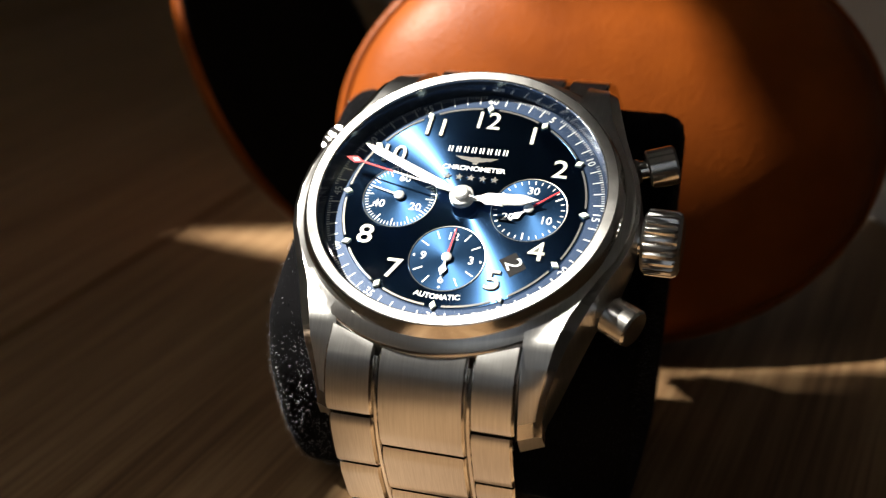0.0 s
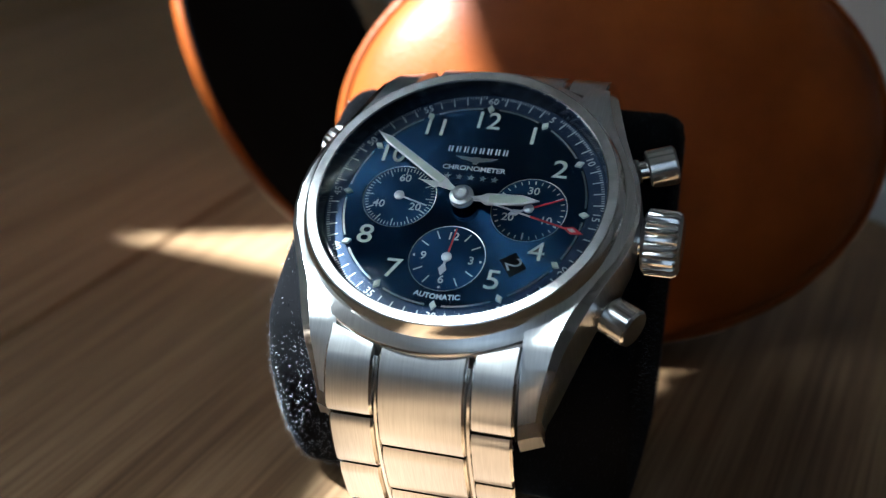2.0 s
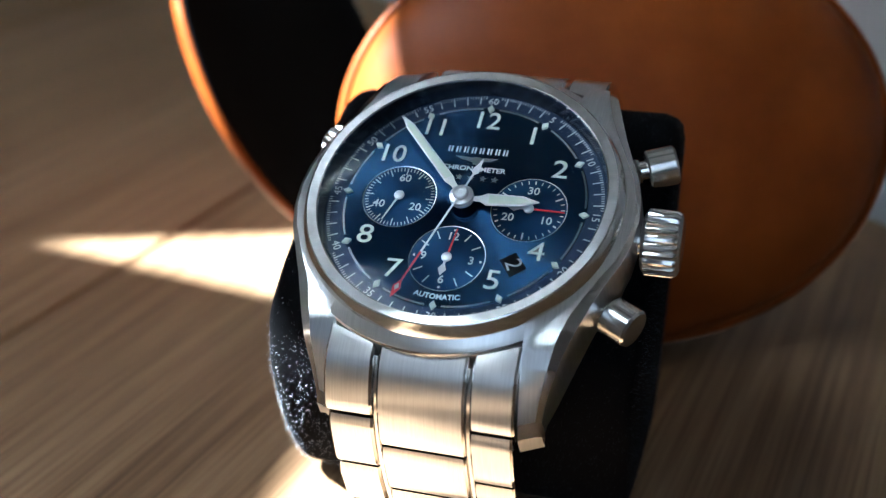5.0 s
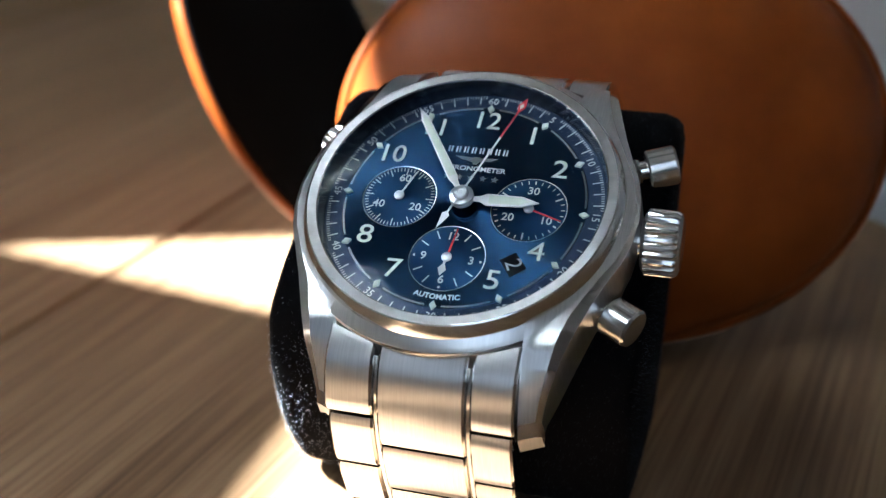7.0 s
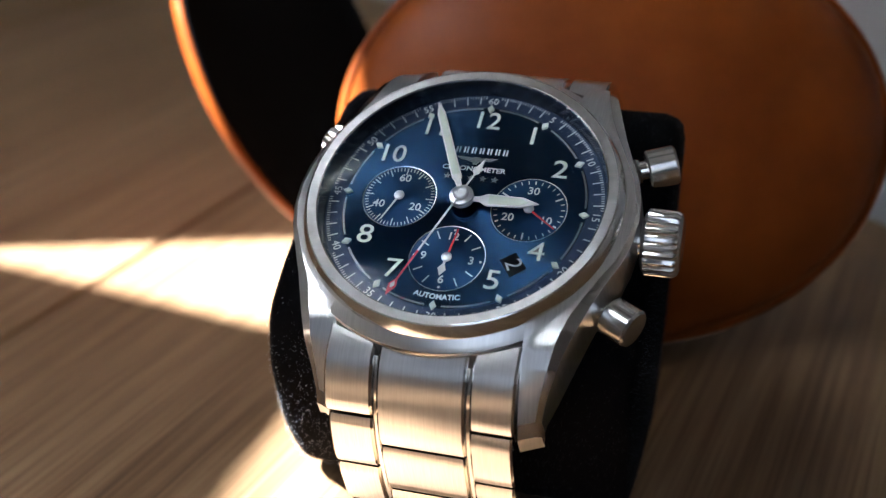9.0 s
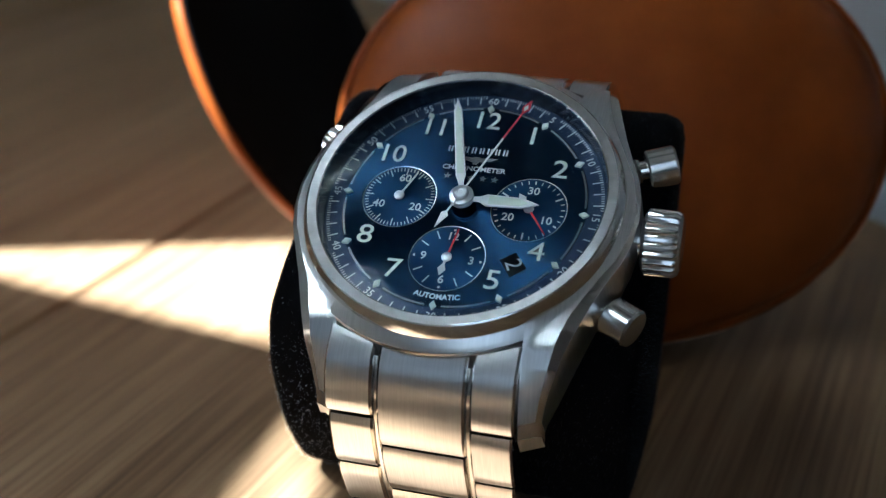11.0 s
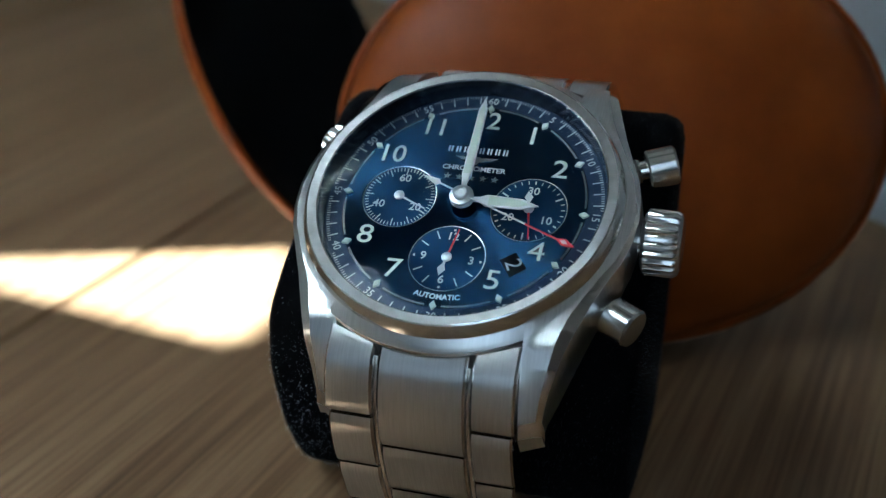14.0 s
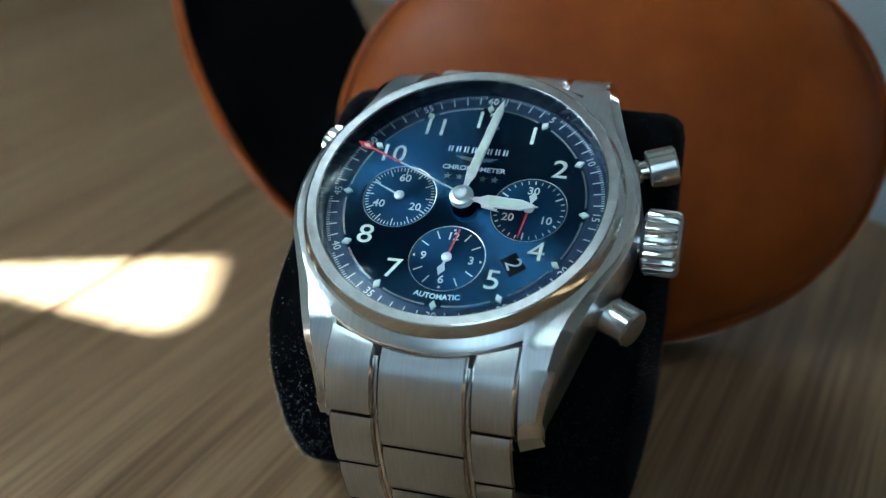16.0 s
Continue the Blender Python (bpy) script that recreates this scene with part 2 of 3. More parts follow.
def outer_half():
    ob = tagged(new("case_half"), "domed orange leather half of an oval watch case", "watch case")
    ob.matrix_basis = disc_pose(28.0, 207.8, 33.9, 3.12, 0.3)
    R, H, squash = 45.2, 14.0, 0.77
    dome = [(R - 1.4) * k / 30 for k in range(31)]
    cover = [(r, H * (1 - (r / (R - 1.2)) ** 2.3) ** 0.62) for r in dome]
    part("leather_cover", oval(lathe(cover + [(R - 1.3, 0.4), (R - 1.6, -0.6), (0, -0.6)], 160, closed=False), squash), LEATHER, ob, smooth=60)
    part("leather_rim", oval(lathe([(R - 1.5, -0.6), (R - 1.4, 0.5), (R - 1.0, 1.0), (R - 0.4, 0.9), (R, 0.2), (R + 0.1, -1.2), (R - 0.2, -2.8), (R - 1.2, -3.6), (R - 3, -3.6)], 160), squash), LEATHER, ob, smooth=60)
    part("lining", oval(lathe([(0, -3.2), (R - 3, -3.2), (R - 3, -0.9), (0, -0.9)], 96, closed=False), squash), VELVET, ob)
    return ob


def inner_half():
    ob = tagged(new("case_half"), "open half of the case lined with black velvet, orange leather shell", "watch case")
    ob.matrix_basis = disc_pose(-27.5, 256.8, 34.0, 1.845, 0.467)
    R = 37.75
    part("leather_shell", lathe([(R - 0.5, -0.25), (R + 0.1, -0.4), (R + 0.3, -0.9), (R + 0.1, -1.6), (R - 0.7, -2.7), (R - 2.4, -3.9), (R - 6, -5.4), (0, -6.6), (0, -5.8), (R - 6, -4.7), (R - 2.6, -3.3), (R - 1.2, -2.2), (R - 0.7, -1.2)], 160, closed=True), LEATHER, ob, smooth=60)
    part("velvet_lining", lathe([(R - 0.1, -0.15), (R - 0.6, 0.15), (R - 1.2, -0.2), (R - 2.2, -1.2), (R - 5, -2.4), (20, -3.4), (0, -3.8), (0, -4.4), (R - 5, -3.6), (R - 1.6, -2.2), (R - 0.6, -0.9)], 128), VELVET, ob, smooth=60)
    return ob


outer_half()
inner_half()

# ---- the watch: local x to three o'clock, y to twelve, z out of the dial ----
WATCH = Matrix(((0.9547, 0.2467, -0.1663, 0.00244), (-0.2976, 0.7917, -0.5336, 0.14927), (0.0, 0.5589, 0.8292, 0.04343), (0, 0, 0, 1)))


def cushion():
    """A padded block whose profile lies in the watch's y-z plane, swept across."""
    corners = [(-12, -9), (22, -9), (28, -13), (20, -26), (8, -47), (3.5, -54.4), (-15.0, -42.0), (-20.3, -36.5), (-20.3, -27), (-17.5, -16)]
    pts = []
    for i, c in enumerate(corners):
        a, b = Vector(corners[i - 1]), Vector(corners[(i + 1) % len(corners)])
        c = Vector(c)
        p, q = c + (a - c) * 0.3, c + (b - c) * 0.3
        for k in range(6):
            t = k / 5
            pts.append((1 - t) ** 2 * p + 2 * t * (1 - t) * c + t * t * q)
    mid = Vector((1, -28))
    bm = bmesh.new()
    rings = []
    for x, s in ((-24.5, 0.0), (-24.5, 0.9), (-24.2, 0.955), (-23.4, 0.985), (-22, 1.0), (-12, 1.0), (0, 1.0), (12, 1.0), (19.6, 1.0), (21.2, 0.985), (22.1, 0.955), (22.5, 0.9), (22.5, 0.0)):
        rings.append([bm.verts.new((x * (1 - 0.0022 * (-9 - p.y)) if x > 0 else x, *(mid + (p - mid) * s))) for p in pts] if s else [bm.verts.new((x, *mid))])
    n = len(pts)
    for a, b in zip(rings, rings[1:]):
        for i in range(n):
            j = (i + 1) % n
            vs = list(dict.fromkeys([a[i % len(a)], a[j % len(a)], b[j % len(b)], b[i % len(b)]]))
            bm.faces.new(vs)
    ob = new("watch_cushion", finish(bm, "watch_cushion", VELVET, 70))
    ob.matrix_basis = WATCH
    return tagged(ob, "black velvet cushion dusted with lint inside the bracelet", "cushion")


def scatter(ob, count, keep, shape, name, mat, label, seed):
    """Many tiny pieces on a mesh: points spread by area where keep(point) holds; shape gives one piece's corners."""
    rng = random.Random(seed)
    me = ob.data
    me.calc_loop_triangles()
    tris = [t for t in me.loop_triangles]
    total, sums = 0.0, []
    for t in tris:
        total += t.area
        sums.append(total)
    verts, faces = [], []
    done = tries = 0
    while done < count and tries < count * 30:
        tries += 1
        k = int(np.searchsorted(sums, rng.random() * total))
        t = tris[min(k, len(tris) - 1)]
        a, b, c = (me.vertices[i].co for i in t.vertices)
        u, v = rng.random(), rng.random()
        if u + v > 1:
            u, v = 1 - u, 1 - v
        p = a + (b - a) * u + (c - a) * v
        if not keep(p * 1000, rng):
            continue
        done += 1
        base = len(verts)
        pts, fs = shape(p * 1000, t.normal, rng)
        verts += [q * 0.001 for q in pts]
        faces += [tuple(base + i for i in f) for f in fs]
    mesh = bpy.data.meshes.new(name)
    mesh.from_pydata(verts, [], faces)
    mesh.materials.append(mat)
    out = new(name, mesh)
    out.parent = ob
    return tagged(out, label, kind="stuff")


def fibre(p, n, rng):
    d = (n + Vector((rng.uniform(-0.5, 0.5), rng.uniform(-0.5, 0.5), rng.uniform(-0.5, 0.5)))).normalized()
    side = d.cross(Vector((rng.uniform(-1, 1), rng.uniform(-1, 1), rng.uniform(-1, 1)))).normalized() * 0.03
    return [p + side - n * 0.05, p - side - n * 0.05, p + d * rng.uniform(0.25, 0.5)], [(0, 1, 2)]


def fleck(p, n, rng):
    r = 0.03 + 0.065 * rng.random() ** 2
    p = p + n * (0.28 + 0.15 * rng.random())
    pts = [p + Vector((rng.uniform(-1, 1), rng.uniform(-1, 1), rng.uniform(-1, 1))).normalized() * r for _ in range(4)]
    return pts, [(0, 1, 2), (0, 1, 3), (0, 2, 3), (1, 2, 3)]


pad = cushion()
PILE = material("velvet_pile", (0.04, 0.044, 0.053), 0.8)
shader(PILE).inputs["Specular IOR Level"].default_value = 0.1
LINT = material("white_lint", (0.62, 0.64, 0.7), 0.6)
scatter(pad, 16000, lambda p, r: p.y < 32 and p.z > -45, fibre, "velvet_fuzz", PILE, "short black velvet pile", 3)
scatter(pad, 4200, lambda p, r: p.x < -15 and p.z > -44 and r.random() < 0.25 + 0.75 * (p.y < -14), fleck, "lint", LINT, "white specks of lint on the velvet", 4)
watch = tagged(new("wristwatch"), "steel chronograph wristwatch with blue sunray dial and steel bracelet", "watch")
watch.matrix_basis = WATCH


def table_of(rows, y):
    """Linear reading between rows (y, value)."""
    return float(np.interp(y, [r[0] for r in rows], [r[1] for r in rows]))


CASE_WIDTH = [(0, 21.0), (3, 20.75), (6, 20.0), (9, 18.7), (12, 17.5), (15, 16.45), (18, 15.45), (21, 14.5), (23, 13.9), (25, 13.45), (27, 13.2)]
CASE_BEVEL = [(0, 0.45), (6, 0.65), (10, 0.9), (14, 1.3), (17, 1.2), (20, 0.9), (23, 0.7), (26, 0.6)]
CASE_TOP = [(0, 0.35), (10, 0.6), (14, 0.55), (16, 0.4), (18, -0.05), (20, -1.2), (22, -2.75), (24, -4.7), (25, -5.8), (26, -7.4), (27, -8.5)]
CASE_FOOT = [(0, -7.0), (10, -7.4), (16, -8.8), (22, -10.0), (27, -10.4)]


def case_top(x, y):
    r = math.hypot(x, y)
    z = table_of(CASE_TOP, abs(y))
    return min(1.0, max(1.0 - 0.63 * (r - 19.35), z)) if r < 21.2 else z


def case_side(sx, y0, y1, rows, tip=False):
    """One flank of the case from y0 to y1: shoulder, polished edge, side."""
    bm = bmesh.new()
    prev = None
    for k in range(rows + 1):
        y = y0 + (y1 - y0) * k / rows
        h = abs(y)
        lean = 0.5 * max(0, -y - 9) / 15
        xo, c = table_of(CASE_WIDTH, h), table_of(CASE_BEVEL, h)
        xi = max(10.95, math.sqrt(max(0, 19.2 ** 2 - h * h)))
        sec = []
        for u in range(7):
            x = xi + (xo - c - xi) * u / 6
            cut = (1.1 * (x - 10.95) / 2.6 * max(0, (h - 20) / 5)) * math.copysign(1, y) if h > 20 else 0
            sec.append((x, y - cut, case_top(x, y)))
        cut = 1.1 * max(0, (h - 20) / 5) * math.copysign(1, y) if h > 20 else 0
        zt, zb = table_of(CASE_TOP, h), table_of(CASE_FOOT, h)
        zt = max(zt, case_top(xo, y))
        sec += [(xo, y - cut, zt - 0.6 * c - 0.1), (xo + 0.15, y - cut, zt * 0.4 + zb * 0.6), (xo - 0.5, y - cut, zb), (xi, y, zb)]
        ring = [bm.verts.new((sx * x + lean, yy, z)) for x, yy, z in sec]
        n = len(ring)
        if prev:
            for i in range(n):
                f = bm.faces.new((prev[i], prev[(i + 1) % n], ring[(i + 1) % n], ring[i]))
                f.material_index = 1 if i == 6 else 0
        else:
            bm.faces.new(ring)
        prev = ring
    if tip:
        low = [bm.verts.new((v.co.x, v.co.y + math.copysign(1.0, y1), max(v.co.z - 1.75, -10.3))) for v in prev]
        n = len(low)
        for i in range(n):
            bm.faces.new((prev[i], prev[(i + 1) % n], low[(i + 1) % n], low[i])).material_index = 1
        prev = low
    bm.faces.new(prev)
    return bm


def shoulder(sy):
    """The part of the case between two lugs, a cone under the bezel."""
    bm = bmesh.new()
    rings = []
    for k in range(33):
        a = -35 + 70 * k / 32
        u, v = polar(1, a)
        rings.append([bm.verts.new((r * u, sy * r * v, z)) for r, z in ((18.4, 0.6), (19.35, 1.0), (20.75, 0.12), (20.95, -0.15), (20.9, -6.5), (18.4, -6.5))])
    for a, b in zip(rings, rings[1:]):
        for i in range(6):
            bm.faces.new((a[i], b[i], b[(i + 1) % 6], a[(i + 1) % 6])).material_index = 1 if i == 2 else 0
    bm.faces.new(rings[0])
    bm.faces.new(rings[-1])
    return bm


def case_body():
    bm = lathe([(17.0, -0.4), (18.9, 0.5), (18.9, -7.0), (17.5, -8.4), (12, -8.9), (0, -8.9), (0, -0.4)], 128)
    case = part("case", bm, [STEEL_Y], watch, "brushed steel case", smooth=28)
    for sx in (-1, 1):
        part("case_flank", case_side(sx, -12, 12, 24), [STEEL_Y, POLISHED], case, "brushed flank with a polished edge", smooth=24)
        for sy in (-1, 1):
            part("lug", case_side(sx, sy * 12, sy * 25, 20, True), [STEEL_Y, POLISHED], case, "brushed lug with polished edge", smooth=24)
    for sy in (-1, 1):
        part("case_shoulder", shoulder(sy), [STEEL_Y, POLISHED], case, "brushed shoulder under the bezel", smooth=24)
    return case


case_body()
part("bezel", lathe([(17.25, 0.2), (17.25, 2.5), (17.4, 2.58), (18.5, 2.61), (18.66, 2.51), (19.0, 1.95), (19.28, 1.35), (19.4, 0.95), (18.6, 0.3)], 192, mat_of=lambda k: 0 if k in (2,) else 1), [STEEL_BEZEL, POLISHED], watch, "satin bezel with polished flank", smooth=25)
crystal = part("crystal", lathe([(17.2, 2.2), (17.2, 2.45), (16.6, 2.62), (9, 2.75), (0, 2.8)], 96, closed=False), CRYSTAL, watch, "clear sapphire crystal", smooth=60)
crystal.visible_shadow = False
part("flange", lathe([(16.95, -0.1), (16.95, 0.1), (17.24, 2.3), (17.4, 2.3), (17.4, -0.1)], 128), REHAUT, watch, "dark sloped flange round the dial")

dial = part("dial", lathe([(0, 0), (14.85, 0), (15.0, -0.06), (16.95, -0.06), (16.95, -0.35), (0, -0.35)], 160, closed=False, mat_of=lambda k: 1 if k in (1, 2) else 0), [DIAL, TRACK], watch, "blue sunray dial", smooth=8)


def minute_track():
    for i in range(60):
        a = i * 6
        if i % 5:
            part("minute_tick", tick(15.45, 16.75, a, 0.13, z0=-0.06, z1=0.0), BRIGHT, dial)
    bm = bmesh.new()
    for i in range(300):
        if i % 5 and 2 < i % 25 < 23:
            tick(16.35, 16.75, i * 1.2, 0.07, z0=-0.06, z1=-0.01, bm=bm)
    tagged(part("fine_tick", bm, BRIGHT, dial), kind="stuff")
    for i in range(1, 13):
        x, y = polar(15.95, i * 30)
        letters("track_number", str(i * 5), 1.35, x, y, -0.02, BRIGHT, dial, -i * 30 + (180 if 3 < i < 9 else 0), 0.02)


def ring_and_diamonds():
    bm = bmesh.new()
    n = 180
    for k in range(n):
        a0, a1 = 360 * k / n, 360 * (k + 1) / n
        mid = (a0 + a1) / 2 % 30
        if 3.2 < mid < 26.8:
            p = [polar(14.48, a0), polar(14.72, a0), polar(14.72, a1), polar(14.48, a1)]
            prism(p, 0, 0.12, bm=bm)
    bmesh.ops.remove_doubles(bm, verts=bm.verts, dist=0.001)
    part("chapter_ring", bm, SILVER, dial, "thin silver ring")
    for i in range(12):
        bm = prism([(0, 0.62), (0.42, 0), (0, -0.62), (-0.42, 0)], 0, 0.35, 0.1)
        part("diamond_marker", bm, LUME, dial, "", mm(*polar(14.6, i * 30), 0, 0, 0, -i * 30))


def numerals():
    for h, r in ((12, 12.55), (1, 12.45), (2, 12.2), (4, 11.8), (5, 12.05), (7, 12.05), (8, 12.25), (10, 12.3), (11, 12.55)):
        x, y = polar(r, h * 30)
        letters("numeral", str(h), 3.75, x, y, 0.13, SILVER, dial, 0, 0.1, 0.06, 1.12 if h < 10 else 0.98)
        letters("lume_fill", str(h), 3.75, x, y, 0.22, LUME, dial, 0, 0.02, -0.015, 1.12 if h < 10 else 0.98)


def subdial(cx, cy, ticks, numbers, name):
    sub = part("subdial", lathe([(0, 0.03), (4.45, 0.03), (4.45, -0.1), (0, -0.1)], 96, closed=False), SUBDIAL, dial, name, mm(cx, cy, 0))
    part("subdial_rim", lathe([(4.46, 0.0), (4.46, 0.1), (4.58, 0.12), (4.62, 0.0)], 96), SILVER, dial, "", mm(cx, cy, 0))
    for a, r0, r1, w in ticks:
        part("subdial_tick", tick(r0, r1, a, w, cx, cy, 0.03, 0.06), BRIGHT, dial)
    for a, r, body in numbers:
        x, y = polar(r, a)
        letters("subdial_number", body, 1.5, cx + x, cy + y, 0.06, BRIGHT, dial, 0, 0.02, 0.02)
    return sub


minute_track()
ring_and_diamonds()
numerals()
subdial(-8.02, 0, [(i * 6, 3.3 if i % 5 == 0 else 3.85, 4.3, 0.14 if i % 5 == 0 else 0.1) for i in range(60)], [(0, 2.75, "60"), (120, 2.65, "20"), (240, 2.65, "40")], "blue small-seconds subdial")
subdial(8.02, 0, [(i * 12, 3.3 if i in (5, 15, 25) else 3.8, 4.25, 0.2 if i % 5 == 0 else 0.12) for i in range(30)], [(0, 2.75, "30"), (120, 2.65, "10"), (240, 2.65, "20")], "blue thirty-minute subdial")
subdial(0, -8.02, [(i * 30, 3.9 if i % 3 == 0 else 3.0, 4.15, 0.28 if i % 3 == 0 else 0.16) for i in range(12)], [(0, 3.1, "12"), (90, 2.9, "3"), (180, 3.0, "6"), (270, 2.9, "9")], "blue twelve-hour subdial")

# brand word and winged sign as plain shapes
for i in range(8):
    for d in (0.0, 0.38):
        part("brand_bar", prism(rect(-3.85 + i * 0.99 + d, -3.67 + i * 0.99 + d, 7.6, 8.45), 0, 0.08), BRIGHT, dial)
part("winged_sign", prism([(-2.75, 7.0), (-0.45, 6.85), (-0.3, 7.0), (0.3, 7.0), (0.45, 6.85), (2.75, 7.0), (2.3, 6.72), (1.9, 6.5), (1.3, 6.42), (0.9, 6.25), (0.4, 6.2), (0.25, 5.8), (-0.25, 5.8), (-0.4, 6.2), (-0.9, 6.25), (-1.3, 6.42), (-1.9, 6.5), (-2.3, 6.72)], 0, 0.1), SILVER, dial)
letters("dial_word", "CHRONOMETER", 0.95, 0, 5.2, 0.03, BRIGHT, dial, 0, 0.02, 0.02, 1.12)
letters("dial_word", "AUTOMATIC", 0.95, 0.1, -13.35, 0.03, BRIGHT, dial, 0, 0.02, 0.02, 1.0, arc=13.5)
for i in range(5):
    star = [polar(0.55 if k % 2 == 0 else 0.22, k * 36) for k in range(10)]
    part("star", prism(star, 0, 0.15), SILVER, dial, "", mm(-2.95 + i * 1.48, 3.75))
win = part("date_window", prism([(6.1, -7.4), (7.8, -6.1), (9.5, -8.1), (7.85, -9.55)], 0, 0.03), BLACK, dial, "black date window")
letters("date_digit", "2", 2.8, 7.85, -7.8, 0.05, BRIGHT, dial, -62, 0.01)


# ---- hands ----
def sword_hand(name, length, half, z, tail):
    hand = part(name, prism([(-0.28, 0.3), (-0.32, 2.2), (-half, 3.0), (-half * 0.86, length - 2.0), (0, length), (half * 0.86, length - 2.0), (half, 3.0), (0.32, 2.2), (0.28, 0.3)], 0, 0.22, 0.08), SATIN, watch, "bright satin steel hand")
    part("lume_inlay", prism([(-half * 0.7, 3.3), (-half * 0.58, length - 2.3), (0, length - 1.2), (half * 0.58, length - 2.3), (half * 0.7, 3.3)], 0.2, 0.27), LUME, hand, "pale luminous inlay")
    part("hub", lathe([(0, 0.0), (1.45, 0.0), (1.45, 0.3), (1.3, 0.4), (0, 0.4)], 48, closed=False), SATIN, hand)
    return hand


hour_hand = sword_hand("hour_hand", 9.3, 0.85, 0.9, 0)
minute_hand = sword_hand("minute_hand", 15.3, 0.62, 1.4, 0)
chrono_hand = part("chronograph_hand", prism([(-0.09, -3.0), (-0.48, -3.4), (0, -5.6), (0.48, -3.4), (0.09, -3.0), (0.1, 9.2), (-0.1, 9.2)], 0, 0.14), SATIN, watch, "slim steel sweep hand")
part("red_tip", prism([(-0.1, 9.2), (0.1, 9.2), (0.1, 13.6), (0.5, 14.5), (0.02, 15.9), (-0.02, 15.9), (-0.5, 14.5), (-0.1, 13.6)], 0, 0.14), RED, chrono_hand, "red tip")
part("diamond", prism([(0, 15.0), (0.28, 14.5), (0, 13.95), (-0.28, 14.5)], 0.13, 0.18), LUME, chrono_hand)
part("hub", lathe([(0, 0), (0.95, 0), (0.95, 0.35), (0.75, 0.5), (0.35, 0.5), (0.3, 0.4), (0, 0.4)], 40, closed=False), SATIN, chrono_hand)


def small_hand(name, length, colour, spade):
    hand = part(name, prism([(-0.12, 0), (-0.07, length), (0.07, length), (0.12, 0)], 0, 0.1), colour, watch)
    part("hub", lathe([(0, 0), (0.62, 0), (0.62, 0.2), (0.5, 0.28), (0, 0.3)], 32, closed=False), SATIN, hand)
    if spade:
        part("counterweight", prism([(-0.14, -0.4), (-0.14, -1.0), (-0.5, -1.7), (0, -2.6), (0.5, -1.7), (0.14, -1.0), (0.14, -0.4)], 0, 0.1), BRIGHT, hand)
    return hand


seconds_hand = small_hand("small_seconds_hand", 3.9, BRIGHT, False)
minutes_counter = small_hand("minute_counter_hand", 4.3, RED, True)
hours_counter = small_hand("hour_counter_hand", 4.1, RED, True)


# ---- crown, pushers ----
def fluted(r, x0, x1, teeth, depth):
    bm = bmesh.new()
    n = teeth * 6
    wave = [0, 0, 0.55, 1, 0.55, 0]
    rings = []
    for x, s, d in ((x0, 0.0, 0), (x0, 0.86, 0), (x0 + 0.45, 1.0, 1), (x1 - 0.7, 1.0, 1), (x1 - 0.25, 0.93, 0.5), (x1, 0.8, 0), (x1, 0, 0)):
        if s == 0:
            rings.append([bm.verts.new((x, 0, 0))])
        else:
            rings.append([bm.verts.new((x, (r * s - depth * d * wave[i % 6]) * math.cos(2 * math.pi * i / n), (r * s - depth * d * wave[i % 6]) * math.sin(2 * math.pi * i / n))) for i in range(n)])
    for a, b in zip(rings, rings[1:]):
        for i in range(n):
            j = (i + 1) % n
            bm.faces.new(list(dict.fromkeys([a[i % len(a)], a[j % len(a)], b[j % len(b)], b[i % len(b)]])))
    return bm


def along_x(profile, n=48):
    return moved(lathe(profile, n, closed=False), Matrix.Rotation(radians(90), 4, "Y"))


part("crown", fluted(3.95, 0.0, 4.4, 24, 0.34), KNURLED, watch, "fluted polished crown", mm(21.4, 0.1, -3.9))
part("crown_tube", along_x([(2.2, -1.5), (2.2, 1.5)]), POLISHED, watch, "", mm(20.5, 0.1, -3.9))


def pusher(x, y, z, turn):
    p = part("pusher", along_x([(0, 0), (2.2, 0), (2.4, 0.2), (2.4, 3.3), (2.15, 3.6), (0, 3.65)]), KNURLED, watch, "polished cylindrical pusher", mm(x, y, z, 0, 0, turn))
    part("stem", along_x([(1.25, -2.4), (1.25, 0.1)]), POLISHED, p)
    part("collar", along_x([(1.5, -1.4), (1.6, -1.2), (1.5, -0.9)]), POLISHED, p)


pusher(20.1, 10.3, -3.6, 22)
pusher(19.0, -9.7, -5.1, -28)
part("side_crown", fluted(2.4, 0, 2.6, 14, 0.4), KNURLED, watch, "small fluted crown", mm(-18.5, 9.1, -3.5, 0, 0, 153))


# ---- bracelet ----
BAND = [Vector(p) for p in ((-17.5, 0.6), (-19.5, 0.35), (-21.5, -0.5), (-23.5, -2.1), (-25.5, -4.4), (-27.2, -7.4), (-28.5, -11), (-29.5, -15), (-30.3, -20), (-30.6, -25), (-30.3, -30.5), (-29, -36), (-26.5, -42))]


def band_at(s):
    """The point and the outward normal at length s along the band."""
    for a, b in zip(BAND, BAND[1:]):
        d = (b - a).length
        if s <= d or b is BAND[-1]:
            t = (b - a) / d
            return a + t * s, Vector((t.y, -t.x))
        s -= d


def smooth_at(s):
    pts = [band_at(max(0, s + d)) for d in (-1.2, 0, 1.2)]
    n = sum((p[1] for p in pts), Vector((0, 0))).normalized()
    c = (pts[0][0] + pts[1][0] * 2 + pts[2][0]) / 4
    return c, n


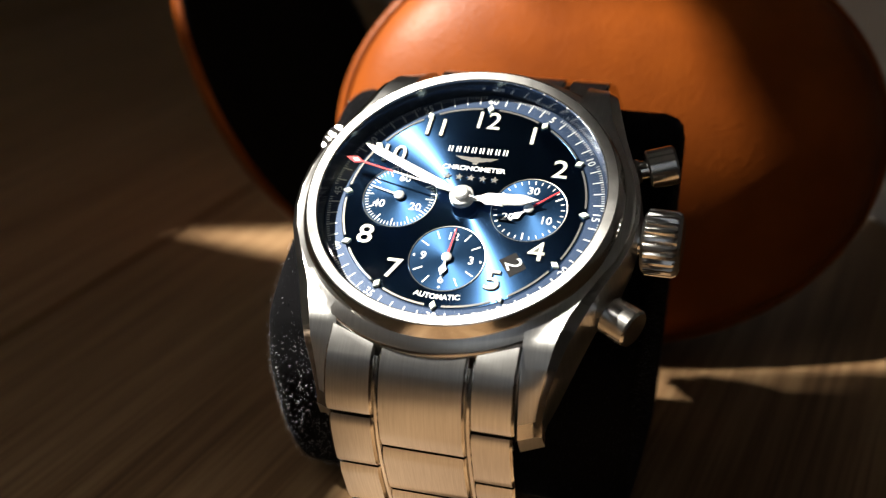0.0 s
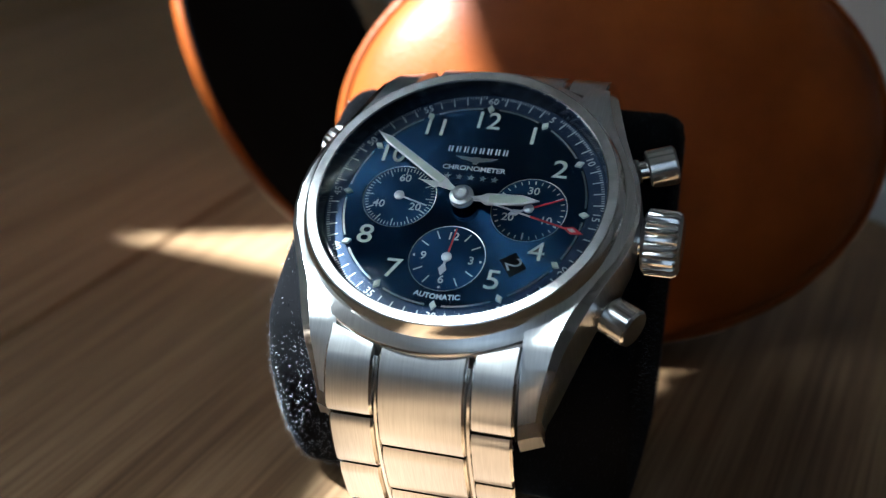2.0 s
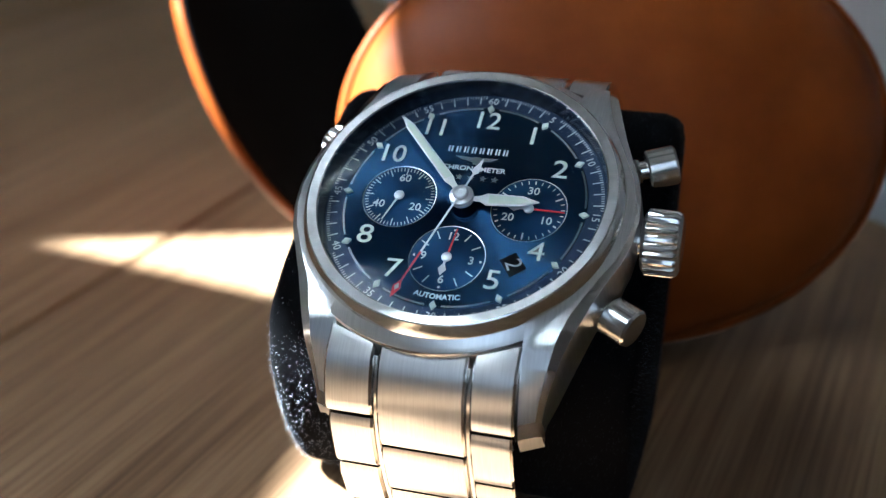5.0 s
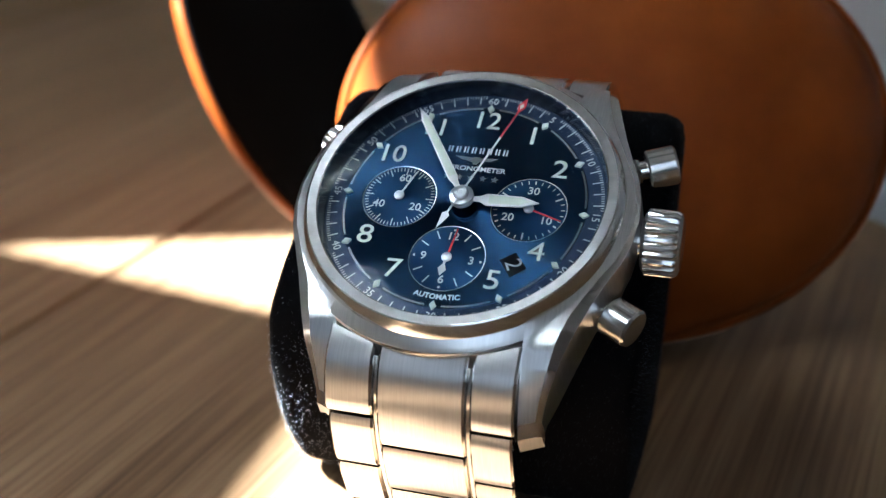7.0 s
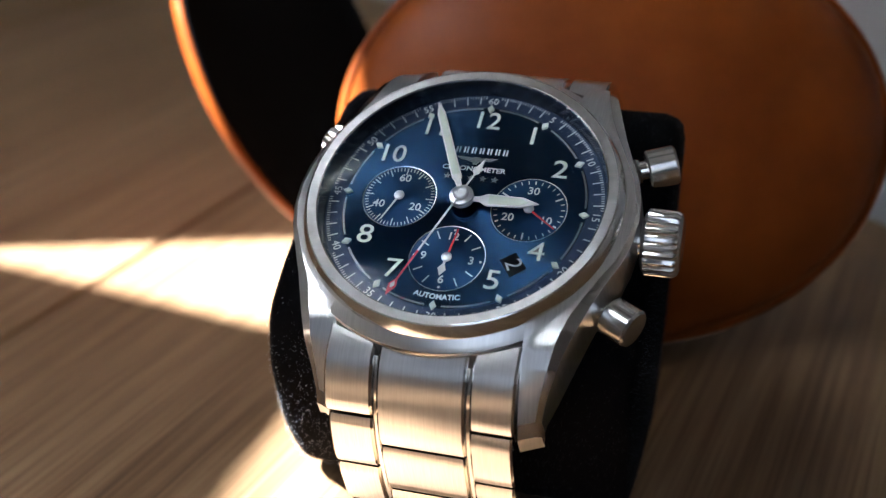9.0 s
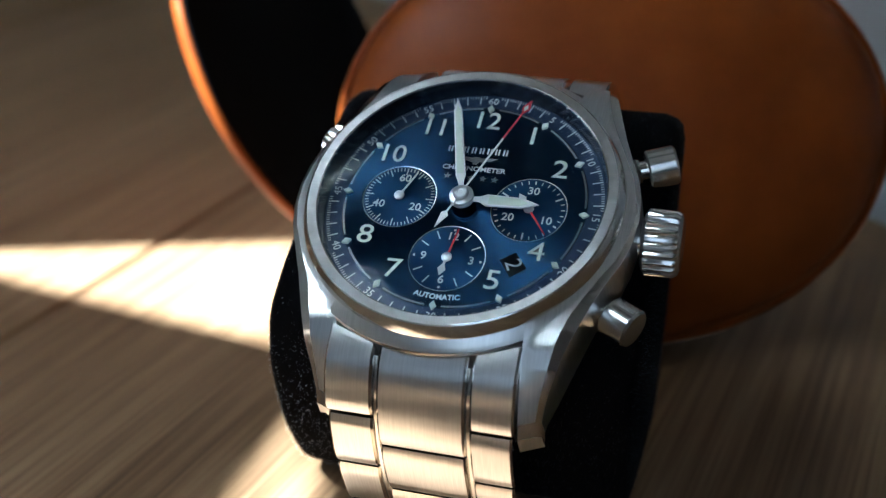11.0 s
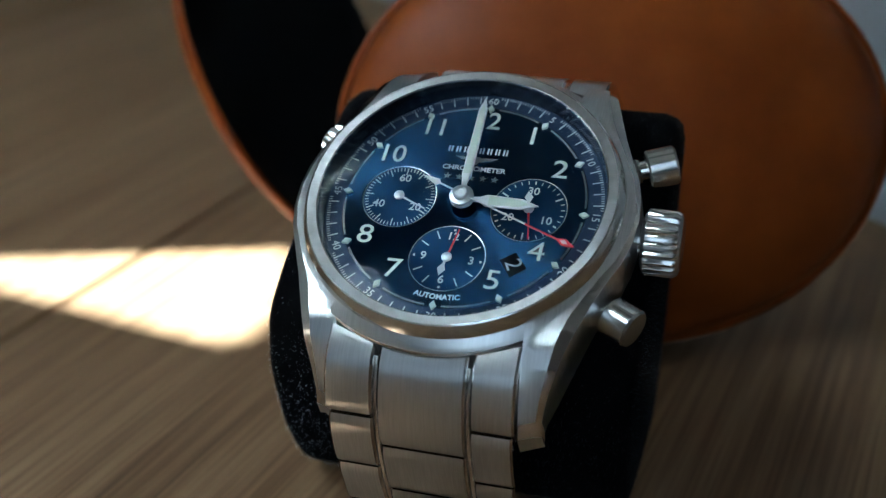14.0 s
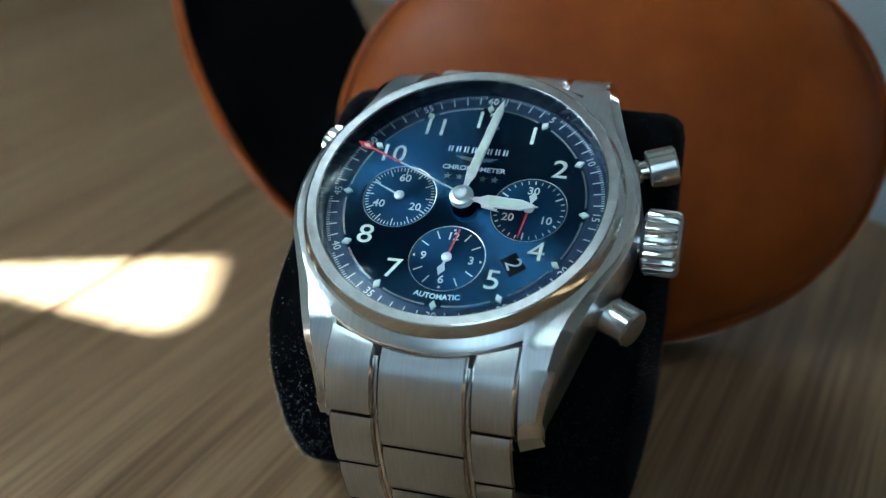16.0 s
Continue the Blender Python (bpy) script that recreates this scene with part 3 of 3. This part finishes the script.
def link_mesh(x0, x1, s0, s1, sy=1, thick=2.9, taper=0.0, cut=None):
    bm = bmesh.new()
    n = 10
    sec = []
    for k in range(n + 1):
        s = s0 + (s1 - s0) * k / n
        drop = 0.35 * max(0, 1 - min(k, n - k) / 1.2)
        sec.append((s, -drop))
    rings = []
    ch = 0.28
    for k, (s, drop) in enumerate(sec):
        pts = []
        for x, h in ((x0, -thick), (x0, -ch), (x0 + ch, 0), (x1 - ch, 0), (x1, -ch), (x1, -thick)):
            ss = s
            if cut and k == 0:
                ss = s + cut(x)
            c, m = smooth_at(ss)
            q = c + m * (h + drop)
            pts.append(bm.verts.new((x, sy * q.x, q.y)))
        rings.append(pts)
    for a, b in zip(rings, rings[1:]):
        for i in range(6):
            f = bm.faces.new((a[i], a[(i + 1) % 6], b[(i + 1) % 6], b[i]))
            f.material_index = 1 if i in (1, 3, 0, 4) else 0
    for r in (rings[0], rings[-1]):
        bm.faces.new(r).material_index = 1
    return bm


def bracelet(sy):
    mats = [STEEL_X, POLISHED]
    length = 40 if sy > 0 else 21
    seat = mm(0, 0, 0) if sy > 0 else mm(1.9, 0.8, -2.2)
    arc = lambda x: -(abs(x) / 11) ** 2 * 2.6
    part("end_link", link_mesh(-11.1, -5.35, 3.6, 11.8, sy, cut=arc), mats, watch, "brushed end link", seat)
    part("end_link", link_mesh(-4.75, 5.6, 3.6, 16.0, sy, cut=arc), mats, watch, "brushed end link", seat)
    part("end_link", link_mesh(6.2, 11.3, 3.6, 11.8, sy, cut=arc), mats, watch, "brushed end link", seat)
    part("spacer_link", link_mesh(-5.5, -4.6, 4.4, length + 5 * (sy < 0), sy, 1.6), POLISHED, watch, "polished spacer strip", seat @ mm(0, 0.35 * sy, -0.55))
    part("spacer_link", link_mesh(5.45, 6.35, 4.4, length + 5 * (sy < 0), sy, 1.6), POLISHED, watch, "polished spacer strip", seat @ mm(0, 0.35 * sy, -0.55))
    s = 12.3
    k = 0
    while s < length:
        part("side_link", link_mesh(-10.7 + 0.12 * k, -5.3, s, s + 7.7, sy), mats, watch, "brushed bracelet link", seat)
        part("side_link", link_mesh(6.15, 11.1 - 0.12 * k, s, s + 7.7, sy), mats, watch, "brushed bracelet link", seat)
        part("centre_link", link_mesh(-4.7, 5.55, s + 4.1, s + 11.8, sy), mats, watch, "brushed bracelet link", seat)
        s += 8.1
        k += 1


bracelet(1)
bracelet(-1)


# ---- unseen panels added in the sun's path to shape its patches ----
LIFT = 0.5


def shade(name, outline, label, mat=BLOCKER):
    """A thin unseen panel added to block sun; the outline is where its shade lies on the table, in millimetres."""
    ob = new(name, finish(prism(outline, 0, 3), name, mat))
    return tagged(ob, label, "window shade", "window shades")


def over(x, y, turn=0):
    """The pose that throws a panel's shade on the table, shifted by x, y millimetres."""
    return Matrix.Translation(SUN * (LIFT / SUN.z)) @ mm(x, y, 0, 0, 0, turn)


upper_shade = shade("sun_blocker", [(-240, 232), (-60, 251), (-27, 253.5), (-23, 310), (-10, 310), (-10, 700), (-240, 700)], "unseen grey panel added to block the sun")
lower_shade = shade("sun_blocker", [(-240, 347), (-31, 238), (3.9, 219.9), (-4, 190.6), (-9, 172), (-16, 146), (-40, 100), (-55, 10), (-65, -120), (-240, -120)], "unseen grey panel added to block the sun")
side_shade = shade("sun_blocker", [(33, 150), (33, 10), (22, -10), (0, -35), (0, -68), (30, -73), (30, -85), (-38, -100), (-38, -420), (210, -420), (210, 140)], "unseen sheer white panel added to diffuse the sun", DIFFUSER)
corner_shade = shade("sun_blocker", [(34, 186.3), (34, 167), (62, 160), (62, 105), (420, 105), (420, 185)], "unseen grey panel added to block the sun")
strip_shade = shade("sun_blocker", [(15, 189), (15, 191.5), (90, 191.5), (100, 197), (160, 197), (160, 186), (70, 186)], "narrow unseen grey panel added to block the sun")
back_shade = shade("sun_blocker", [(56, 203), (84, 203), (92, 199), (160, 198), (160, 260), (56, 260)], "unseen grey panel added to block the sun")



# ---- what moves ----
def motions():
    def turning(hand, x, y, z, start, speed, step=0.1):
        count = round(16 / step)
        walk(hand, [(i * step, mm(x, y, z, 0, 0, -(start + speed * i * step))) for i in range(count + 1)])

    turning(chrono_hand, 0, 0, 2.0, 283.4, 270.6)
    turning(minute_hand, 0, 0, 1.45, 294.6, 4.52, 1.0)
    turning(hour_hand, 0, 0, 0.95, 85.0, 0.376, 4.0)
    turning(seconds_hand, -8.02, 0, 0.25, 285.0, 270.6)
    turning(minutes_counter, 8.02, 0, 0.25, 47.0, 8.7, 1.0)
    turning(hours_counter, 0, -8.02, 0.25, 2.6, 0.376, 4.0)
    # The added panels slide in place of the sun's own movement.
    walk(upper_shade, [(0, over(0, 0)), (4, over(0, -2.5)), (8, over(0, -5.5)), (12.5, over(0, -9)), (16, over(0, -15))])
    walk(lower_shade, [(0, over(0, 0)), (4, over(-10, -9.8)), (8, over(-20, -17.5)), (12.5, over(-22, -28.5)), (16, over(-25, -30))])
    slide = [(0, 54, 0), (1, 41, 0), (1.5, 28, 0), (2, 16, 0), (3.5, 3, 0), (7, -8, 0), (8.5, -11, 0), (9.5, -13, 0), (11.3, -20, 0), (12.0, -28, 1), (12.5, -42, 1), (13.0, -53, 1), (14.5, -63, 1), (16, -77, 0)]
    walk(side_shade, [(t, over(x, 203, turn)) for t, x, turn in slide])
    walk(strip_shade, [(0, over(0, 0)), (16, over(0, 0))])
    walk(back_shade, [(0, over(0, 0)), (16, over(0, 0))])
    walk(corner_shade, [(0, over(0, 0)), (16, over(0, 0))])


motions()
